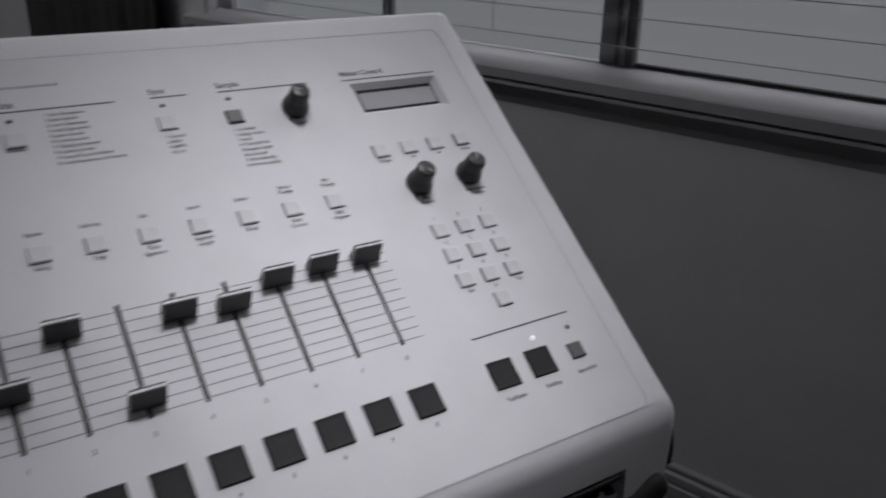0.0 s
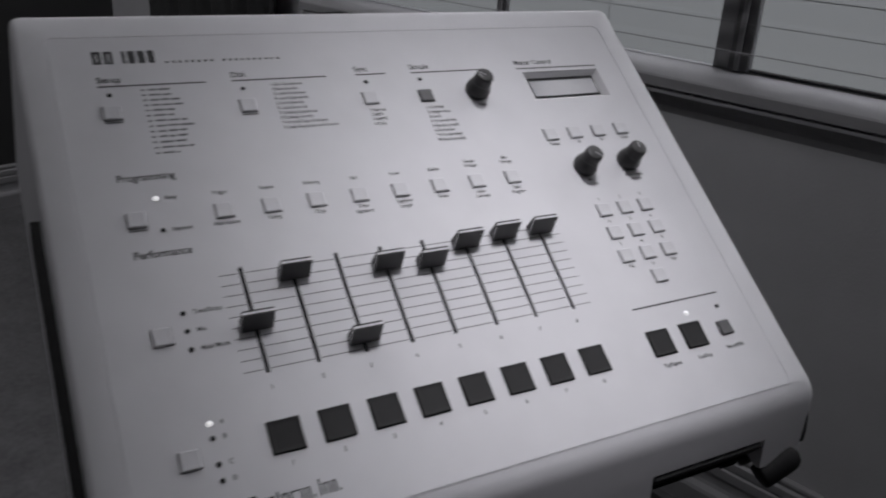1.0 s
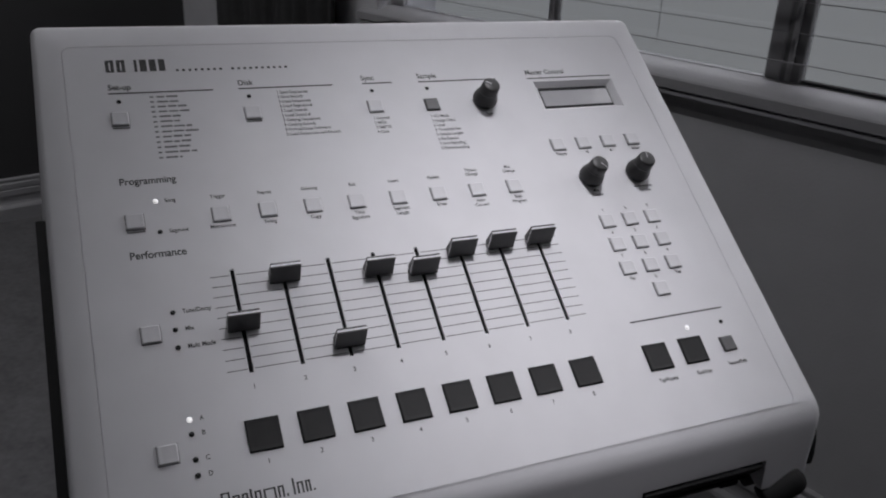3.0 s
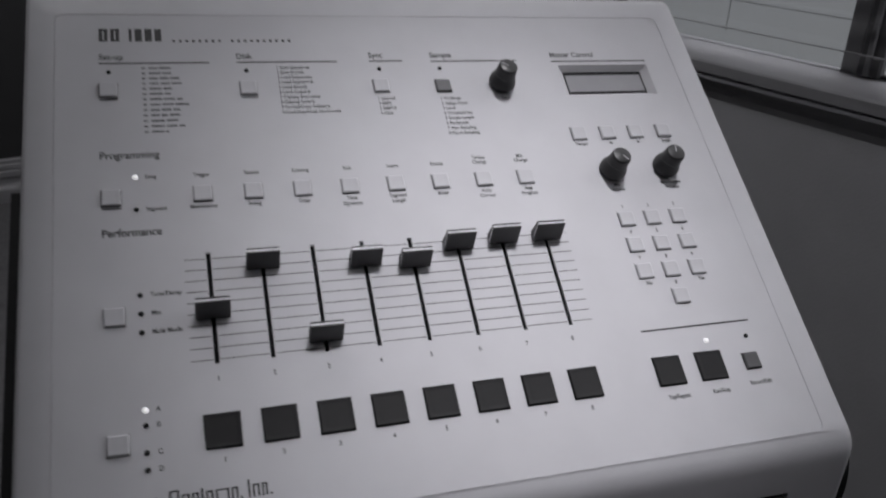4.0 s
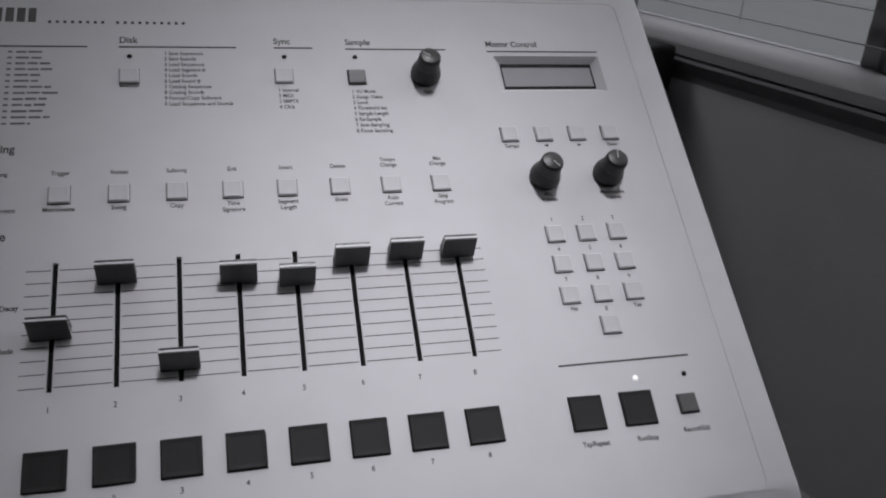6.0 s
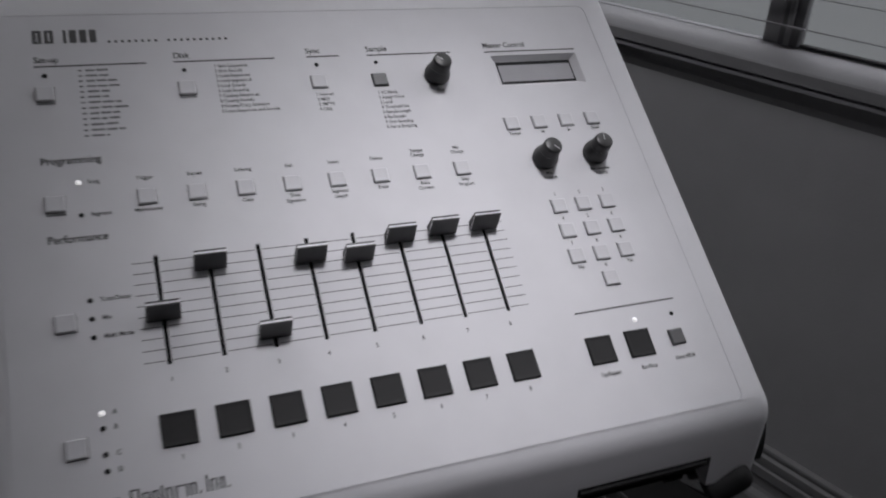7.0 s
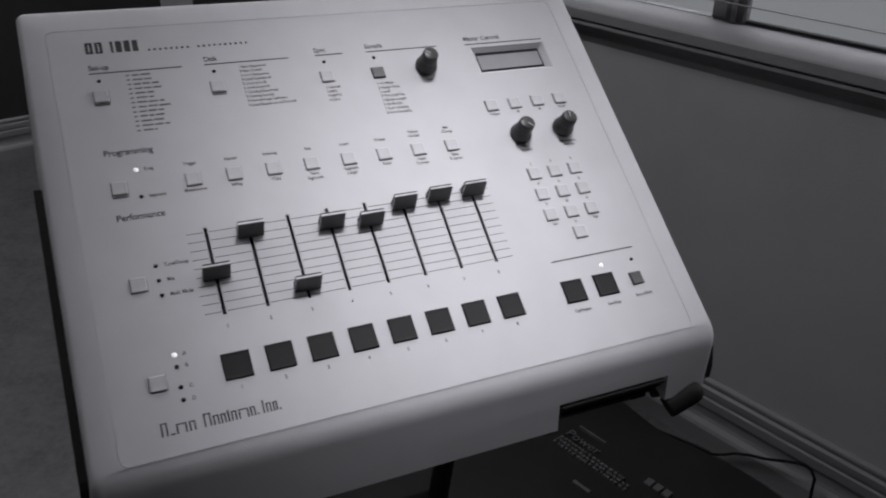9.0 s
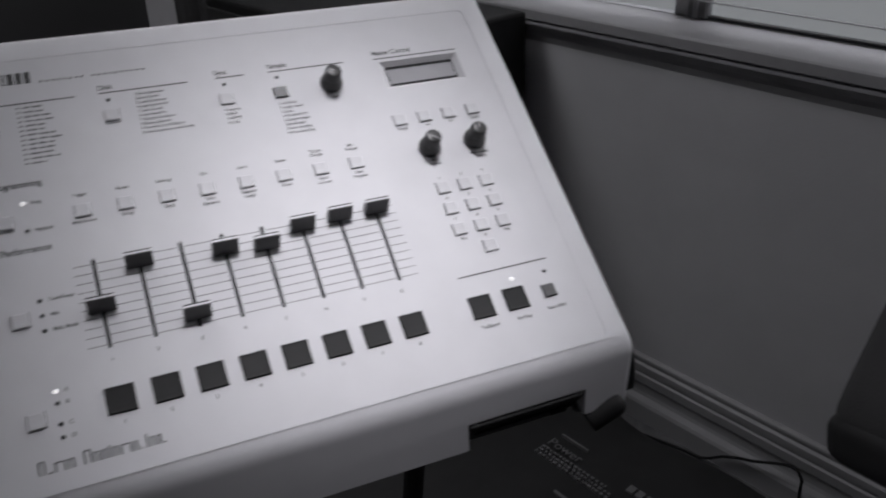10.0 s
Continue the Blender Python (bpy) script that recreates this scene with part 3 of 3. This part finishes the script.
# ---- things on the floor ----
def cloth_bag(u0, u1, o0, o1, height):
    out = bmesh.new()
    nx, ny = 46, 34
    grid = []
    for i in range(nx + 1):
        row = []
        for j in range(ny + 1):
            a, b = 2 * i / nx - 1, 2 * j / ny - 1
            edge = max(0.0, 1 - abs(a) ** 5) ** 0.45 * max(0.0, 1 - abs(b) ** 4) ** 0.45
            p = Vector((u0 + (u1 - u0) * i / nx, o0 + (o1 - o0) * j / ny, 0))
            p.y += 0.012 * b * math.sin(9.0 * a + 0.6) + 0.03 * b * noise.noise(p * 5)
            z = height * edge * (0.97 + 0.05 * noise.noise(p * 6)) + 0.0025 * noise.noise(p * 22) * edge
            row.append(out.verts.new((p.x, p.y, max(z, 0.001))))
        grid.append(row)
    for i in range(nx):
        for j in range(ny):
            out.faces.new((grid[i][j], grid[i + 1][j], grid[i + 1][j + 1], grid[i][j + 1]))
    rim = [grid[i][0] for i in range(nx + 1)] + [grid[nx][j] for j in range(1, ny + 1)] + [grid[i][ny] for i in range(nx - 1, -1, -1)] + [grid[0][j] for j in range(ny - 1, 0, -1)]
    out.faces.new(rim[::-1])
    return out


FLOOR = WALL @ Matrix.Translation((0, 0, -LIFT))
bag = part("equipment_bag", cloth_bag(-0.52, 0.42, 0.30, 0.842, 0.066), BAG, smooth=True)
bag.matrix_world = FLOOR
tagged(bag, "soft black cloth equipment bag with worn grey print on the carpet", "bag")


def bag_words(text, u, o, size):
    c = bpy.data.curves.new("lettering", "FONT")
    c.body, c.size, c.extrude = text, size, 0.0004
    ob = new("lettering", c)
    bpy.context.view_layer.update()
    me = bpy.data.meshes.new_from_object(ob.evaluated_get(bpy.context.evaluated_depsgraph_get()))
    bpy.data.objects.remove(ob)
    t = finish(new("lettering", me), GREYPRINT, bag)
    t.matrix_local = Matrix.Translation((u, o, 0.0675))
    return t


bag_words("Power", -0.236, 0.652, 0.024)
for i in range(3):
    x = -0.236
    while x < -0.112 + 0.008 * i:
        w = random.uniform(0.003, 0.006)
        part("print_bar", box(x, x + w, 0.641 - 0.008 * i, 0.6455 - 0.008 * i, 0.060, 0.0680), GREYPRINT, bag)
        x += w + random.uniform(0.002, 0.004)
part("print_bar", box(-0.232, -0.181, 0.683, 0.686, 0.060, 0.0680), GREYPRINT, bag)
for x in (-0.091, -0.076, -0.061):
    part("print_bar", box(x, x + 0.011, 0.660, 0.674, 0.060, 0.0680), GREYPRINT, bag)
part("print_bar", box(-0.158, -0.128, 0.580, 0.586, 0.060, 0.0680), GREYPRINT, bag)

cable = part("cable", tube([FLOOR @ Vector(p) for p in ((-0.20, 0.838, 0.004), (-0.155, 0.852, 0.003), (-0.121, 0.860, 0.003), (-0.094, 0.862, 0.004), (-0.076, 0.862, 0.015), (-0.058, 0.862, 0.030),
              (-0.034, 0.862, 0.043), (-0.008, 0.862, 0.053), (0.018, 0.862, 0.067), (0.036, 0.862, 0.076), (0.048, 0.862, 0.080), (0.060, 0.860, 0.080), (0.068, 0.858, 0.070),
              (0.070, 0.855, 0.052), (0.074, 0.848, 0.028), (0.082, 0.835, 0.008), (0.095, 0.815, 0.003), (0.115, 0.780, 0.003))], 0.0024, 8), BLACK, smooth=True)
tagged(cable, "thin black cable leaning against the baseboard on the carpet", "cable")

# Box stretched to its left so that the wall there reads as dark.
dark_box = new("widened_dark_box", None)
dark_box.matrix_world = FLOOR @ Matrix.Translation((-0.70, 0.74, 0))
tagged(dark_box, "dark box standing on the carpet, its left part added to darken the wall", "box")
part("cabinet", box(-0.34, 0.196, -0.16, 0.128, 0, 0.650, 0.006), BLACK, dark_box)
part("front_panel", box(-0.33, 0.158, -0.166, -0.1605, 0.02, 0.63, 0.002), BAG, dark_box)

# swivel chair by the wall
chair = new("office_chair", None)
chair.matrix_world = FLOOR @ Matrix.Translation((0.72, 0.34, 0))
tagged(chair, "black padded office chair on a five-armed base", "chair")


def cushion(sx, sy, sz, m, power=4):
    out = bmesh.new()
    bmesh.ops.create_cube(out, size=2)
    bmesh.ops.subdivide_edges(out, edges=out.edges[:], cuts=7, use_grid_fill=True)
    for v in out.verts:
        p = v.co.copy()
        q = sum(abs(c) ** power for c in p) ** (1 / power)
        v.co = Vector((p.x / q * sx, p.y / q * sy, p.z / q * sz))
    bmesh.ops.transform(out, matrix=m, verts=out.verts)
    return out


part("seat", cushion(0.21, 0.21, 0.045, pose(0.03, -0.02, 0.40)), BAG, chair, smooth=True)
part("backrest", cushion(0.225, 0.045, 0.24, pose(0, 0.235, 0.795, -6)), BAG, chair, smooth=True)
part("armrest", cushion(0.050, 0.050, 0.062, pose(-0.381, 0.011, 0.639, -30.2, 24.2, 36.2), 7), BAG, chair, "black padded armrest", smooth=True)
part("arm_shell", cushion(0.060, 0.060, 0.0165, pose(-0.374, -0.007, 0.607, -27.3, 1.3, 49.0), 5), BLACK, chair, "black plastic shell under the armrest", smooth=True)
part("arm_post", tube([(-0.36, -0.01, 0.61), (-0.25, -0.02, 0.44), (-0.10, -0.02, 0.40)], 0.016, 10), BLACK, chair)
part("back_bar", box(-0.03, 0.03, 0.27, 0.30, 0.36, 0.72, 0.005), BLACK, chair)
part("column", lathe([(0.035, 0.08), (0.035, 0.22), (0.022, 0.225), (0.022, 0.38)], 20), BLACK, chair)
for k in range(5):
    a = 2 * math.pi * k / 5
    part("base_arm", tube([(0.03 * math.cos(a), 0.03 * math.sin(a), 0.09), (0.26 * math.cos(a), 0.26 * math.sin(a), 0.06)], 0.016, 10), BLACK, chair)
    part("castor", lathe([(0.024, -0.01), (0.026, 0.0), (0.024, 0.01)], 18, pose(0.26 * math.cos(a), 0.26 * math.sin(a), 0.026, 90, 0, math.degrees(a))), BLACK, chair)
